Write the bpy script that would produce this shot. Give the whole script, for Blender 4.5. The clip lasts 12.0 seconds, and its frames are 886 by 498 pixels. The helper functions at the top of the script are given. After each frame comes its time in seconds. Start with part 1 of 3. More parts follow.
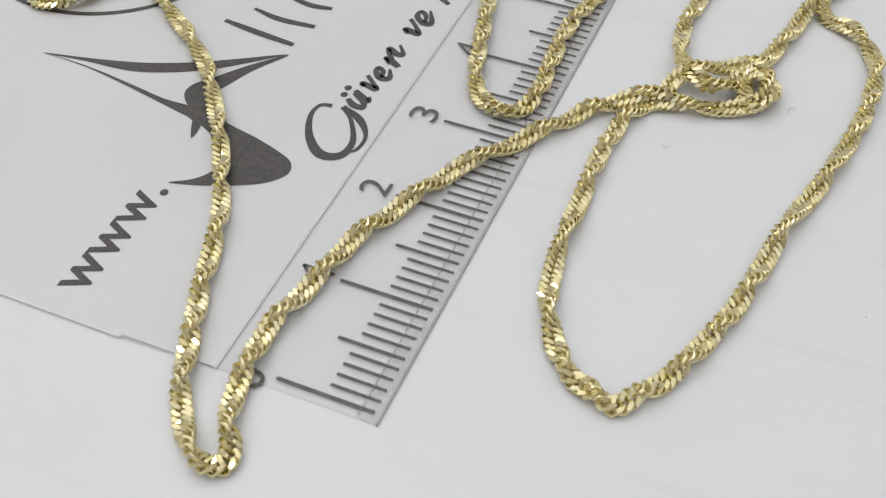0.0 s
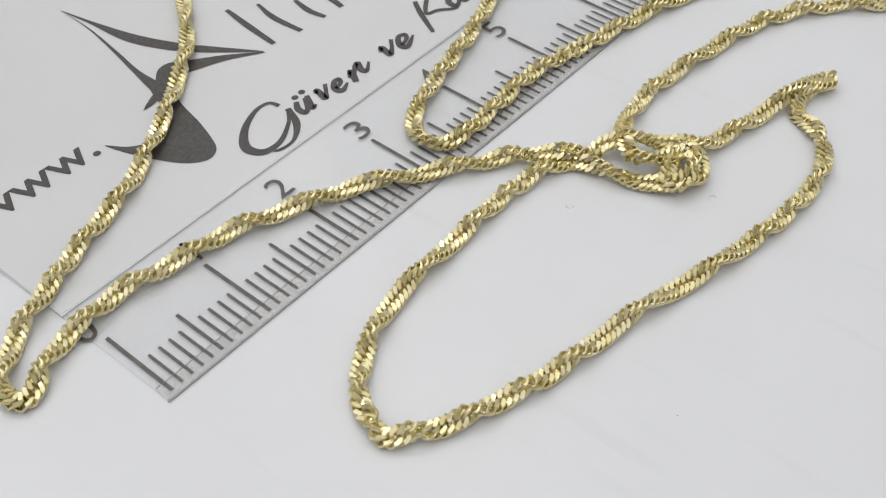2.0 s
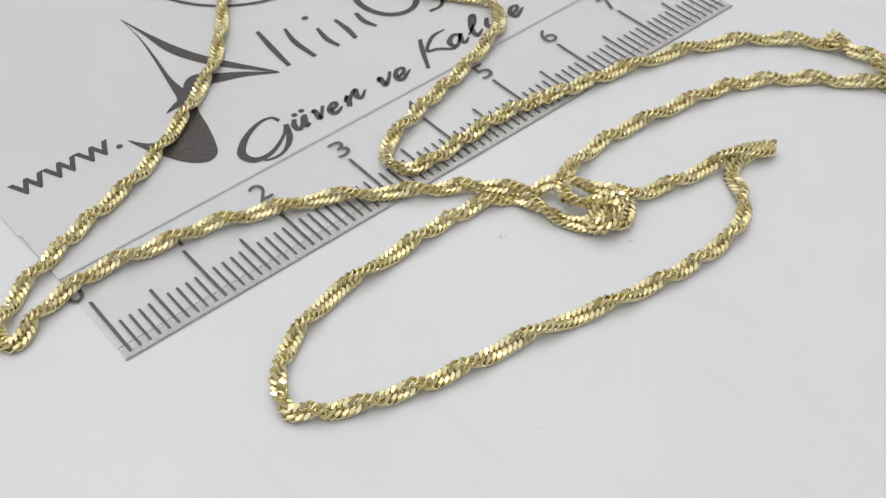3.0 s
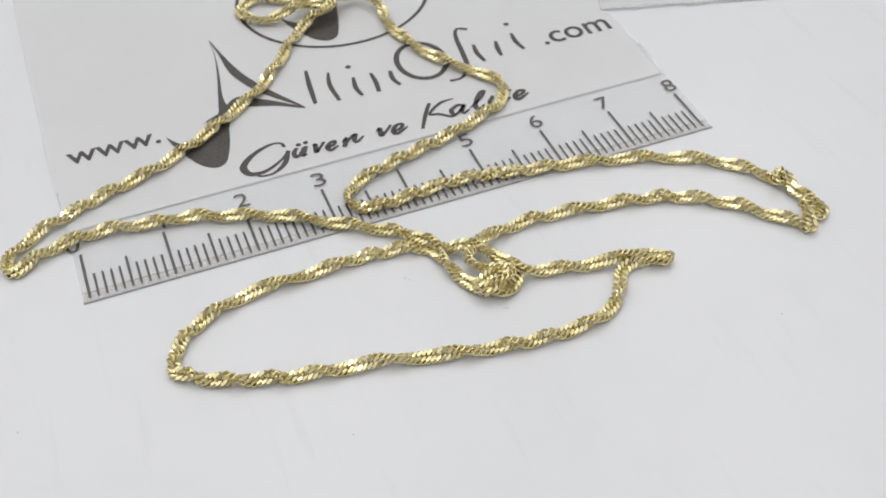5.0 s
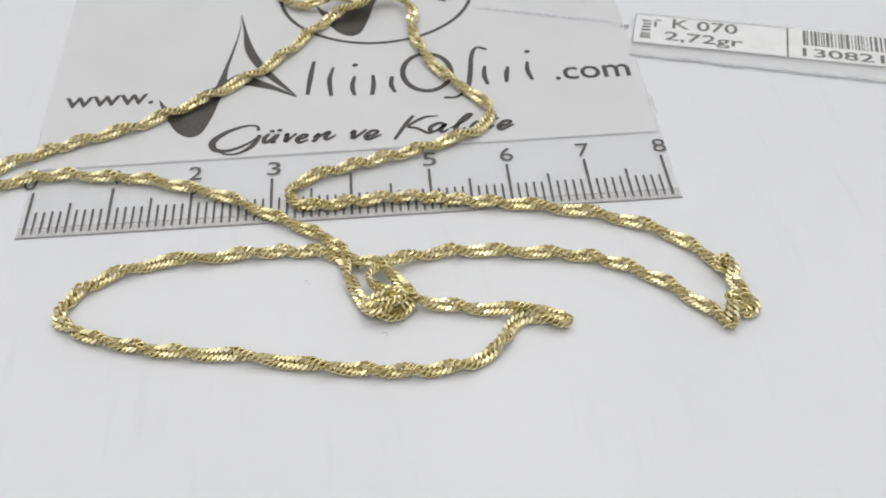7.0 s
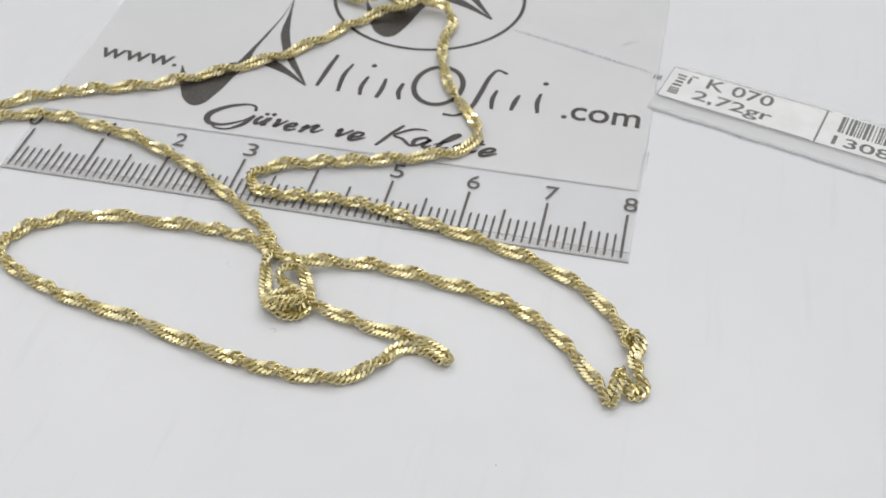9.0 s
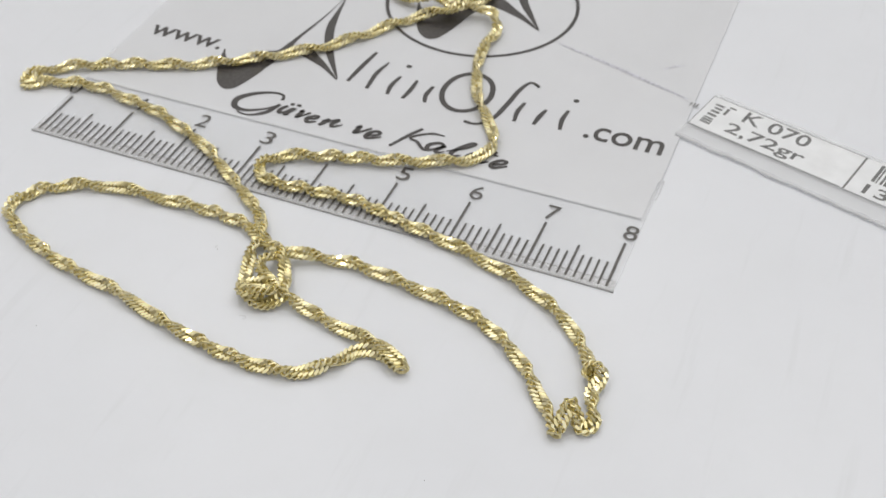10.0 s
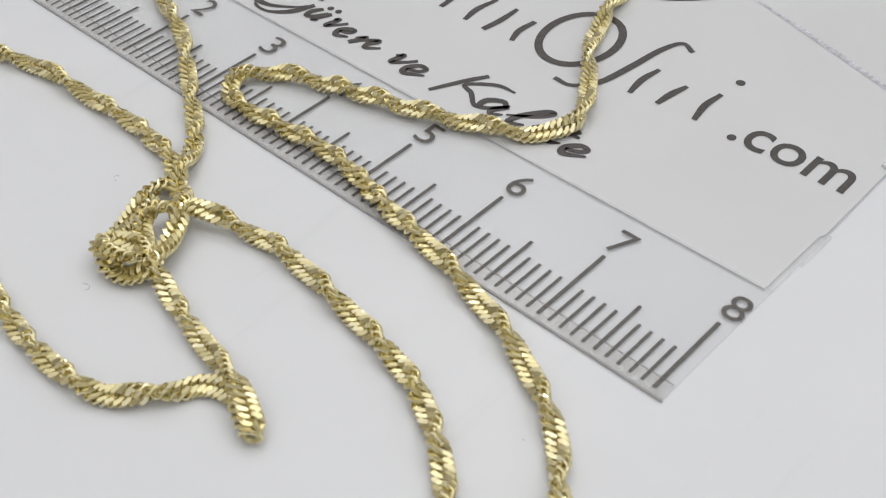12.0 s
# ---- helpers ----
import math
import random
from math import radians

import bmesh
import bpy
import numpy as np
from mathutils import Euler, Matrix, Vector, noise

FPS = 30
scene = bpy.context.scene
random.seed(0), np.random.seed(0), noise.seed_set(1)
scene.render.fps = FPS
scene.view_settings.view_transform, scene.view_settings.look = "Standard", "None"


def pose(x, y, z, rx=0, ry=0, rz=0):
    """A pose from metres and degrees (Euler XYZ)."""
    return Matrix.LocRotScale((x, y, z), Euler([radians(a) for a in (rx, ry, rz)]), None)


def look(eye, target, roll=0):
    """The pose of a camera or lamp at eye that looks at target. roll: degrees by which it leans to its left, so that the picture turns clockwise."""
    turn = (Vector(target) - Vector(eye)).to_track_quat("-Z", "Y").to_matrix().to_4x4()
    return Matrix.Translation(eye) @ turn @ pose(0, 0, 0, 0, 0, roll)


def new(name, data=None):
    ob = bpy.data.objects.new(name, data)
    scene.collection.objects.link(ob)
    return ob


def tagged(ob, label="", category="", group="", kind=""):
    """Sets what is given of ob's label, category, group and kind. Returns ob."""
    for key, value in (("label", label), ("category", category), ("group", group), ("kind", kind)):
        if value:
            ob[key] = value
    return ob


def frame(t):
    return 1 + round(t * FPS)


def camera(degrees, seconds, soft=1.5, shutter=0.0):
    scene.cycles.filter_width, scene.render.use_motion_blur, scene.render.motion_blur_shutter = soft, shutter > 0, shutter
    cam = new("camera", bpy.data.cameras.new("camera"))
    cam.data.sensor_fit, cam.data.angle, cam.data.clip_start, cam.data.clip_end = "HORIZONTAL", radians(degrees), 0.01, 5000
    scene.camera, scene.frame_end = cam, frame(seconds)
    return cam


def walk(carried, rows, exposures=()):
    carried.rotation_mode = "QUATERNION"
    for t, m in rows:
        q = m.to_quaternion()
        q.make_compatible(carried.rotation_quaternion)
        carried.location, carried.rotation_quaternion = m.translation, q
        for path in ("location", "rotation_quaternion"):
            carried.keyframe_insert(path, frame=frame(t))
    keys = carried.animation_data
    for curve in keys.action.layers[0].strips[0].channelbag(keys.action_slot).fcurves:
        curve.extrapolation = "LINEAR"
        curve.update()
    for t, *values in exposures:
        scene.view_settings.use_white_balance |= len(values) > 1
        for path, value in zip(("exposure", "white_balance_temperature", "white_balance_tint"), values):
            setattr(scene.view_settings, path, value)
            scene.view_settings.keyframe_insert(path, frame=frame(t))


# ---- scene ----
cam = camera(42.0, 12.0, soft=1.15)
PATH = [
    (0, (-0.03997, -0.02260, 0.06602), (0.01615, 0.00194, 0), -0.51),
    (0.5, (-0.03675, -0.02882, 0.06422), (0.01728, -0.00006, 0), -0.96),
    (1, (-0.03271, -0.03453, 0.06326), (0.01877, -0.00213, 0), -0.92),
    (1.5, (-0.02855, -0.04021, 0.06406), (0.02100, -0.00408, 0), -0.53),
    (2, (-0.02579, -0.04835, 0.06870), (0.02382, -0.00581, 0), -0.58),
    (2.5, (-0.02167, -0.05749, 0.07431), (0.02665, -0.00718, 0), -1.19),
    (3, (-0.01913, -0.06787, 0.08007), (0.02908, -0.00836, 0), -1.51),
    (5, (0.00740, -0.09973, 0.09534), (0.04016, -0.00790, 0), -2.28),
    (5.5, (0.01453, -0.10163, 0.09594), (0.04298, -0.00758, 0), -1.66),
    (6, (0.02445, -0.10319, 0.09573), (0.04514, -0.00765, 0), -1.66),
    (6.5, (0.03535, -0.10467, 0.09563), (0.04834, -0.00772, 0), -1.25),
    (7, (0.04454, -0.10463, 0.09615), (0.05060, -0.00678, 0), -1.20),
    (9, (0.08161, -0.09909, 0.09734), (0.05886, -0.00281, 0), -0.59),
    (9.5, (0.09020, -0.09477, 0.09599), (0.06020, -0.00173, 0), -0.73),
    (10, (0.10035, -0.09121, 0.09647), (0.05990, -0.00101, 0), -1.70),
    (10.5, (0.10985, -0.08645, 0.09635), (0.05968, -0.00152, 0), -2.91),
    (11, (0.11491, -0.07651, 0.09001), (0.05928, -0.00180, 0), -3.46),
    (11.5, (0.10999, -0.06011, 0.07496), (0.05971, -0.00071, 0), -2.52),
    (12, (0.10450, -0.04276, 0.06027), (0.06023, 0.00062, 0), -3.12),
]
cam.data.dof.use_dof, cam.data.dof.focus_distance, cam.data.dof.aperture_fstop = True, 0.102, 98.0
walk(cam, [(t, look(eye, target, roll)) for t, eye, target, roll in PATH],
     exposures=((0.0, -0.06), (3.0, -0.03), (5.5, 0.0), (10.5, -0.01), (12.0, -0.06)))

# ---- world and lamps ----
CM = 0.01
world = bpy.data.worlds.new("world")
scene.world = world
world.use_nodes = True
world.node_tree.nodes["Background"].inputs["Color"].default_value = (0.9, 0.95, 1.0, 1)
world.node_tree.nodes["Background"].inputs["Strength"].default_value = 0.15


def area_lamp(name, eye, target, size, watts, tint):
    data = bpy.data.lights.new(name, "AREA")
    data.shape, data.size, data.energy, data.color = "SQUARE", size, watts, tint
    ob = new(name, data)
    ob.matrix_world = look(eye, target)
    return ob


for px, py, pw in ((-0.96, 0.96, 8.3), (0.96, 0.96, 8.8), (-0.96, -0.96, 7.2), (0.96, -0.96, 6.8)):
    area_lamp("ceiling_panel_lamp", (px, py, 1.70), (px, py, 0), 1.86, pw * 1.00, (1.0, 1.0, 1.005))
for sx, sy, sw in ((-0.30, -0.15, 0.5), (0.12, 0.35, 0.5), (0.25, 1.25, 0.5), (-0.95, 1.15, 0.45), (0.85, 0.70, 0.45), (-0.55, 0.55, 0.45), (1.25, 1.50, 0.45), (-0.25, 1.65, 0.4)):
    area_lamp("spot_lamp", (sx, sy, 1.72), (0.04, 0.0, 0), 0.07, sw * 2.2, (1.0, 0.98, 0.92))


# ---- materials ----
def material(name, colour, rough=0.5, metal=0.0, spec=0.5):
    m = bpy.data.materials.new(name)
    m.use_nodes = True
    b = m.node_tree.nodes["Principled BSDF"]
    b.inputs["Base Color"].default_value = (*colour, 1)
    b.inputs["Roughness"].default_value = rough
    b.inputs["Metallic"].default_value = metal
    b.inputs["Specular IOR Level"].default_value = spec
    return m, m.node_tree.nodes, m.node_tree.links, b


def noise_node(n, l, scale, detail=3.0, coord="Object", rough=0.55):
    c = n.new("ShaderNodeTexCoord")
    t = n.new("ShaderNodeTexNoise")
    t.inputs["Scale"].default_value, t.inputs["Detail"].default_value, t.inputs["Roughness"].default_value = scale, detail, rough
    l.new(c.outputs[coord], t.inputs["Vector"])
    return t


def ramp(n, l, src, stops):
    r = n.new("ShaderNodeValToRGB")
    while len(r.color_ramp.elements) < len(stops):
        r.color_ramp.elements.new(0.5)
    for e, (p, c) in zip(r.color_ramp.elements, stops):
        e.position, e.color = p, (*c, 1)
    l.new(src, r.inputs["Fac"])
    return r


def bump(n, l, b, src, strength, distance):
    k = n.new("ShaderNodeBump")
    k.inputs["Strength"].default_value, k.inputs["Distance"].default_value = strength, distance
    l.new(src, k.inputs["Height"])
    l.new(k.outputs["Normal"], b.inputs["Normal"])


def table_material():
    m, n, l, b = material("white_laminate", (0.8, 0.8, 0.82), 0.3, spec=0.4)
    big = noise_node(n, l, 22, 3)
    r = ramp(n, l, big.outputs["Fac"], [(0.25, (0.774, 0.789, 0.830)), (0.75, (0.792, 0.807, 0.848))])
    fine = noise_node(n, l, 700, 2)
    stain = ramp(n, l, noise_node(n, l, 130, 4).outputs["Fac"], [(0.45, (1, 1, 1)), (0.95, (0.975, 0.975, 0.97))])
    mix = n.new("ShaderNodeMix")
    mix.data_type, mix.blend_type = "RGBA", "MULTIPLY"
    mix.inputs["Factor"].default_value = 1.0
    l.new(r.outputs["Color"], mix.inputs[6]), l.new(stain.outputs["Color"], mix.inputs[7])
    streak = noise_node(n, l, 1.0, 3)
    turn = n.new("ShaderNodeMapping")
    turn.inputs["Rotation"].default_value, turn.inputs["Scale"].default_value = (0, 0, 0.5), (520, 45, 45)
    l.new(streak.inputs["Vector"].links[0].from_socket, turn.inputs["Vector"])
    l.new(turn.outputs["Vector"], streak.inputs["Vector"])
    scuff = ramp(n, l, streak.outputs["Fac"], [(0.60, (1, 1, 1)), (0.80, (0.955, 0.955, 0.95))])
    worn = n.new("ShaderNodeMix")
    worn.data_type, worn.blend_type = "RGBA", "MULTIPLY"
    worn.inputs["Factor"].default_value = 1.0
    l.new(mix.outputs[2], worn.inputs[6]), l.new(scuff.outputs["Color"], worn.inputs[7])
    l.new(worn.outputs[2], b.inputs["Base Color"])
    rr = ramp(n, l, noise_node(n, l, 60, 4).outputs["Fac"], [(0.2, (0.28, 0.28, 0.28)), (0.8, (0.34, 0.34, 0.34))])
    l.new(rr.outputs["Color"], b.inputs["Roughness"])
    bump(n, l, b, fine.outputs["Fac"], 0.06, 0.0002)
    return m


def film_material(name, colour, clear, rough, grain=55, low=0.97):
    """Plastic film: part of the light goes straight through."""
    m, n, l, b = material(name, colour, rough, spec=0.5)
    v = ramp(n, l, noise_node(n, l, grain, 4).outputs["Fac"], [(0.35, tuple(c * low for c in colour)), (0.65, colour)])
    l.new(v.outputs["Color"], b.inputs["Base Color"])
    bump(n, l, b, noise_node(n, l, 140, 3).outputs["Fac"], 0.12, 0.0004)
    t = n.new("ShaderNodeBsdfTransparent")
    mix = n.new("ShaderNodeMixShader")
    mix.inputs["Fac"].default_value = clear
    l.new(b.outputs["BSDF"], mix.inputs[1]), l.new(t.outputs["BSDF"], mix.inputs[2])
    l.new(mix.outputs["Shader"], n["Material Output"].inputs["Surface"])
    return m


def gold_material():
    m, n, l, b = material("pale_yellow_gold", (0.80, 0.62, 0.27), 0.17, 1.0)
    info = n.new("ShaderNodeObjectInfo")
    geo = n.new("ShaderNodeNewGeometry")
    add = n.new("ShaderNodeMath")
    add.operation = "ADD"
    l.new(info.outputs["Random"], add.inputs[0]), l.new(geo.outputs["Random Per Island"], add.inputs[1])
    fr = n.new("ShaderNodeMath")
    fr.operation = "FRACT"
    l.new(add.outputs[0], fr.inputs[0])
    c = ramp(n, l, fr.outputs[0], [(0.0, (0.77, 0.685, 0.375)), (0.5, (0.825, 0.740, 0.435)), (1.0, (0.89, 0.815, 0.545))])
    l.new(c.outputs["Color"], b.inputs["Base Color"])
    g = noise_node(n, l, 4000, 2)
    shine = n.new("ShaderNodeMath")
    shine.operation = "MULTIPLY"
    shine.inputs[1].default_value = 7.31
    l.new(fr.outputs[0], shine.inputs[0])
    part_of = n.new("ShaderNodeMath")
    part_of.operation = "FRACT"
    l.new(shine.outputs[0], part_of.inputs[0])
    rr = ramp(n, l, part_of.outputs[0], [(0.0, (0.08, 0.08, 0.08)), (0.25, (0.12, 0.12, 0.12)), (0.35, (0.22, 0.22, 0.22)), (1.0, (0.38, 0.38, 0.38))])
    l.new(rr.outputs["Color"], b.inputs["Roughness"])
    bump(n, l, b, g.outputs["Fac"], 0.05, 0.00005)
    return m


def ink_material(name, colour, rough=0.45):
    m, n, l, b = material(name, colour, rough)
    r = ramp(n, l, noise_node(n, l, 2600, 3).outputs["Fac"], [(0.30, tuple(c * 0.8 for c in colour)), (0.72, tuple(c * 1.5 for c in colour))])
    l.new(r.outputs["Color"], b.inputs["Base Color"])
    return m


def plain_material(name, colour, rough, scale):
    m, n, l, b = material(name, colour, rough)
    r = ramp(n, l, noise_node(n, l, scale, 4).outputs["Fac"], [(0.3, tuple(c * 0.9 for c in colour)), (0.7, colour)])
    l.new(r.outputs["Color"], b.inputs["Base Color"])
    return m


TABLE = table_material()
FILM = film_material("milky_plastic_film", (0.920, 0.930, 0.962), 0.34, 0.32)
CLEAR = film_material("clear_plastic_film", (0.925, 0.935, 0.955), 0.76, 0.22)
SEAM = film_material("sealed_plastic_seam", (0.96, 0.96, 0.97), 0.72, 0.20, 1300, 0.78)
EDGE = film_material("pouch_cut_edge", (0.55, 0.54, 0.54), 0.45, 0.35)
FOLD = film_material("folded_plastic_edge", (0.88, 0.88, 0.88), 0.82, 0.3)
BAG = film_material("white_plastic_bag", (0.955, 0.965, 0.985), 0.60, 0.25)
LIP = film_material("melted_bag_lip", (0.965, 0.97, 0.985), 0.66, 0.15)
GOLD = gold_material()
INK = ink_material("dark_grey_ink", (0.058, 0.053, 0.052))
TICK = ink_material("grey_ruler_ink", (0.098, 0.092, 0.087))
TAGINK = ink_material("grey_label_ink", (0.15, 0.15, 0.15))
FAINT = ink_material("faint_blue_grey_ink", (0.50, 0.50, 0.55))
PAPER = plain_material("white_label_paper", (0.875, 0.885, 0.905), 0.6, 300)
LINE = ink_material("pale_grey_seam_line", (0.22, 0.21, 0.20))
WALL = plain_material("pale_wall_paint", (0.86, 0.86, 0.85), 0.8, 3)
CEIL = plain_material("pale_ceiling_paint", (0.84, 0.84, 0.84), 0.9, 3)
# darker tone of two unseen walls, added so the gold reflects some contrast
CONTRAST_WALL = plain_material("reflection_contrast_brown", (0.66, 0.63, 0.595), 0.6, 4)
FLOOR = plain_material("grey_floor", (0.5, 0.49, 0.48), 0.5, 6)
WOOD = plain_material("dark_table_edge", (0.55, 0.55, 0.56), 0.5, 20)


# ---- mesh helpers (centimetres in, metres out) ----
def mesh_object(name, verts, faces, mat, parent=None, label="", smooth=False):
    me = bpy.data.meshes.new(name)
    me.from_pydata([(x * CM, y * CM, z * CM) for x, y, z in verts], [], faces)
    me.materials.append(mat)
    if smooth:
        me.polygons.foreach_set("use_smooth", [True] * len(me.polygons))
    me.update()
    ob = new(name, me)
    if parent:
        ob.parent = parent
    if label:
        ob["label"] = label
    return ob


def part(name, bm, mat, parent, label=""):
    me = bpy.data.meshes.new(name)
    bm.to_mesh(me)
    bm.free()
    me.materials.append(mat)
    ob = new(name, me)
    ob.parent = parent
    if label:
        ob["label"] = label
    return ob


def slab(outline, z0, z1, bevel=0.0):
    """A flat piece with thickness from an outline in centimetres."""
    bm = bmesh.new()
    low = [bm.verts.new((x * CM, y * CM, z0 * CM)) for x, y in outline]
    high = [bm.verts.new((x * CM, y * CM, z1 * CM)) for x, y in outline]
    bm.faces.new(high)
    bm.faces.new(low[::-1])
    k = len(outline)
    for i in range(k):
        bm.faces.new((low[i], low[(i + 1) % k], high[(i + 1) % k], high[i]))
    if bevel:
        bmesh.ops.bevel(bm, geom=[e for e in bm.edges if all(abs(v.co.z - z1 * CM) < 1e-7 for v in e.verts)], offset=bevel * CM, segments=2, affect="EDGES")
    bmesh.ops.recalc_face_normals(bm, faces=bm.faces)
    return bm


def curve_points(points, per=8, closed=False):
    """A smooth line (Catmull-Rom) through control points of any dimension."""
    p = np.array(points, float)
    p = np.vstack([p[-1], p, p[0], p[1]]) if closed else np.vstack([2 * p[0] - p[1], p, 2 * p[-1] - p[-2]])
    out = []
    for a, b, c, d in zip(p[:-3], p[1:-2], p[2:-1], p[3:]):
        for t in np.linspace(0, 1, per, endpoint=False):
            out.append(0.5 * (2 * b + (c - a) * t + (2 * a - 5 * b + 4 * c - d) * t * t + (3 * b - a - 3 * c + d) * t ** 3))
    if not closed:
        out.append(p[-2])
    return np.array(out)


def ink_shape(name, outline, z, mat, parent, label="", per=5):
    """A printed shape with a smooth outline."""
    pts = curve_points(outline, per, True)
    bm = bmesh.new()
    f = bm.faces.new([bm.verts.new((x * CM, y * CM, z * CM)) for x, y in pts])
    f.normal_update()
    if f.normal.z < 0:
        bmesh.ops.reverse_faces(bm, faces=[f])
    bmesh.ops.triangulate(bm, faces=bm.faces)
    return part(name, bm, mat, parent, label)


def ink_stroke(name, points, z, mat, parent, label="", per=7):
    """A printed brush stroke; each control point is x, y, width."""
    p = curve_points(points, per)
    t = np.gradient(p[:, :2], axis=0)
    t /= np.linalg.norm(t, axis=1)[:, None] + 1e-9
    side = np.stack([-t[:, 1], t[:, 0]], 1) * np.maximum(p[:, 2:3], 0.004) / 2
    verts = [(x, y, z) for x, y in np.vstack([p[:, :2] + side, p[:, :2] - side])]
    k = len(p)
    return mesh_object(name, verts, [(i + k, i + k + 1, i + 1, i) for i in range(k - 1)], mat, parent, label)


def ring(name, cx, cy, rx, ry, w, z, mat, parent, label="", k=72):
    verts, faces = [], []
    for i in range(k):
        a = 2 * math.pi * i / k
        for s in (w / 2, -w / 2):
            verts.append((cx + (rx + s) * math.cos(a), cy + (ry + s) * math.sin(a), z))
    for i in range(k):
        j = (i + 1) % k
        faces.append((2 * i, 2 * j, 2 * j + 1, 2 * i + 1))
    return mesh_object(name, verts, faces, mat, parent, label)


def lettering(name, text, box, z, mat, parent, shear=0.0, bold=0.0, label="", turn=0.0, at=(0, 0)):
    """Printed words in the built-in font, fitted to a box x0, y0, x1, y1 and then turned about a place."""
    cu = bpy.data.curves.new(name, "FONT")
    cu.body, cu.shear, cu.offset, cu.resolution_u = text, shear, bold, 4
    tmp = new("lettering_draft", cu)
    dg = bpy.context.evaluated_depsgraph_get()
    dg.update()
    me = bpy.data.meshes.new_from_object(tmp.evaluated_get(dg))
    bpy.data.objects.remove(tmp)
    co = np.empty(len(me.vertices) * 3)
    me.vertices.foreach_get("co", co)
    co = co.reshape(-1, 3)
    lo, hi = co.min(0), co.max(0)
    x0, y0, x1, y1 = box
    x = x0 + (co[:, 0] - lo[0]) / (hi[0] - lo[0]) * (x1 - x0)
    y = y0 + (co[:, 1] - lo[1]) / (hi[1] - lo[1]) * (y1 - y0)
    c, s = math.cos(radians(turn)), math.sin(radians(turn))
    co[:, 0], co[:, 1], co[:, 2] = (at[0] + c * x - s * y) * CM, (at[1] + s * x + c * y) * CM, z * CM
    me.vertices.foreach_set("co", co.ravel())
    me.materials.clear()
    me.materials.append(mat)
    me.name = name
    me.update()
    ob = new(name, me)
    ob.parent = parent
    if label:
        ob["label"] = label
    return ob


def root(name, label, category):
    ob = new(name)
    ob.empty_display_size = 0.01
    return tagged(ob, label, category)


# ---- the room and the table ----
# No part of this room is in view; it is added for reflections and bounce.
def room():
    def box(name, x0, x1, y0, y1, z0, z1, mat):
        bm = slab([(x0, y0), (x1, y0), (x1, y1), (x0, y1)], z0, z1)
        me = bpy.data.meshes.new(name)
        bm.to_mesh(me)
        bm.free()
        me.materials.append(mat)
        return tagged(new(name, me), kind="structure")
    tagged(box("floor", -200, 200, -200, 200, -85, -75, FLOOR), "plain grey floor under the table", "floor")
    tagged(box("ceiling", -200, 200, -200, 200, 175, 185, CEIL), "plain pale ceiling with lamps", "ceiling")
    tagged(box("wall_north", -200, 200, 200, 210, -75, 175, WALL), "plain pale painted wall", "wall")
    # the south and west walls are invented darker, to vary what the links reflect
    tagged(box("wall_south", -200, 200, -210, -200, -75, 175, CONTRAST_WALL), "unseen pale brown wall added for contrast in the gold's reflections", "wall")
    tagged(box("wall_east", 200, 210, -200, 200, -75, 175, WALL), "plain pale painted wall", "wall")
    tagged(box("wall_west", -210, -200, -200, 200, -75, 175, CONTRAST_WALL), "unseen pale brown wall added for contrast in the gold's reflections", "wall")


room()


def table():
    t = root("table", "white glossy laminate table with faint scuffs and crumbs", "table")
    t.location = (0, 0, -0.75)
    def lift(o):
        o.location = (0, 0, 0.75)
        return o
    lift(part("table_top", slab([(-60, -45), (70, -45), (70, 45), (-60, 45)], -3, 0, 0.15), TABLE, t, "white laminate top"))
    for x in (-55, 60):
        for y in (-40, 35):
            lift(part("leg", slab([(x, y), (x + 5, y), (x + 5, y + 5), (x, y + 5)], -75, -3), WOOD, t))
    return t


table()


# ---- the ruler pouch ----
Z_STRIP, Z_BODY = 0.020, 0.024
Z_TICK, Z_INK = 0.023, 0.027


def emblem(parent, z, place, name="emblem"):
    """A blade-like letter shape that ends in a heavy round hook; place turns its points to the sheet."""
    P = lambda pts: [place(x, y) for x, y in pts]
    e = ink_shape(name, P([(2.19, 3.08), (2.10, 2.84), (2.02, 2.70), (1.86, 2.54), (1.66, 2.46), (1.50, 2.56), (1.38, 2.74), (1.46, 2.44),
                           (1.57, 2.17), (1.70, 1.94), (1.86, 1.82), (2.00, 1.87), (2.08, 2.04), (2.16, 2.32), (2.23, 2.66), (2.34, 2.98)]), z, INK, parent, "dark grey emblem hook")
    ink_shape("emblem_blade", P([(2.43, 4.90), (2.48, 4.42), (2.52, 3.92), (2.66, 3.52), (2.84, 3.20), (3.04, 2.94), (3.30, 2.64), (3.06, 3.06), (2.85, 3.44), (2.67, 3.88), (2.54, 4.38)]), z, INK, parent)
    ink_shape("emblem_blade", P([(2.43, 4.90), (2.41, 4.38), (2.32, 3.82), (2.23, 3.36), (2.17, 3.02), (2.22, 2.90), (2.30, 3.04), (2.30, 3.40), (2.36, 3.82), (2.425, 4.38)]), z + 0.0006, INK, parent)
    ink_shape("emblem_blade", P([(3.30, 2.62), (3.02, 2.90), (2.74, 3.12), (2.56, 3.26), (2.40, 3.24), (2.24, 3.04), (2.22, 2.84), (2.36, 2.96), (2.50, 3.00), (2.70, 2.94), (2.98, 2.82)]), z + 0.0012, INK, parent)
    ink_shape("emblem_thorn", P([(2.19, 3.00), (1.93, 2.86), (2.15, 2.88)]), z + 0.0018, INK, parent, per=3)
    return e


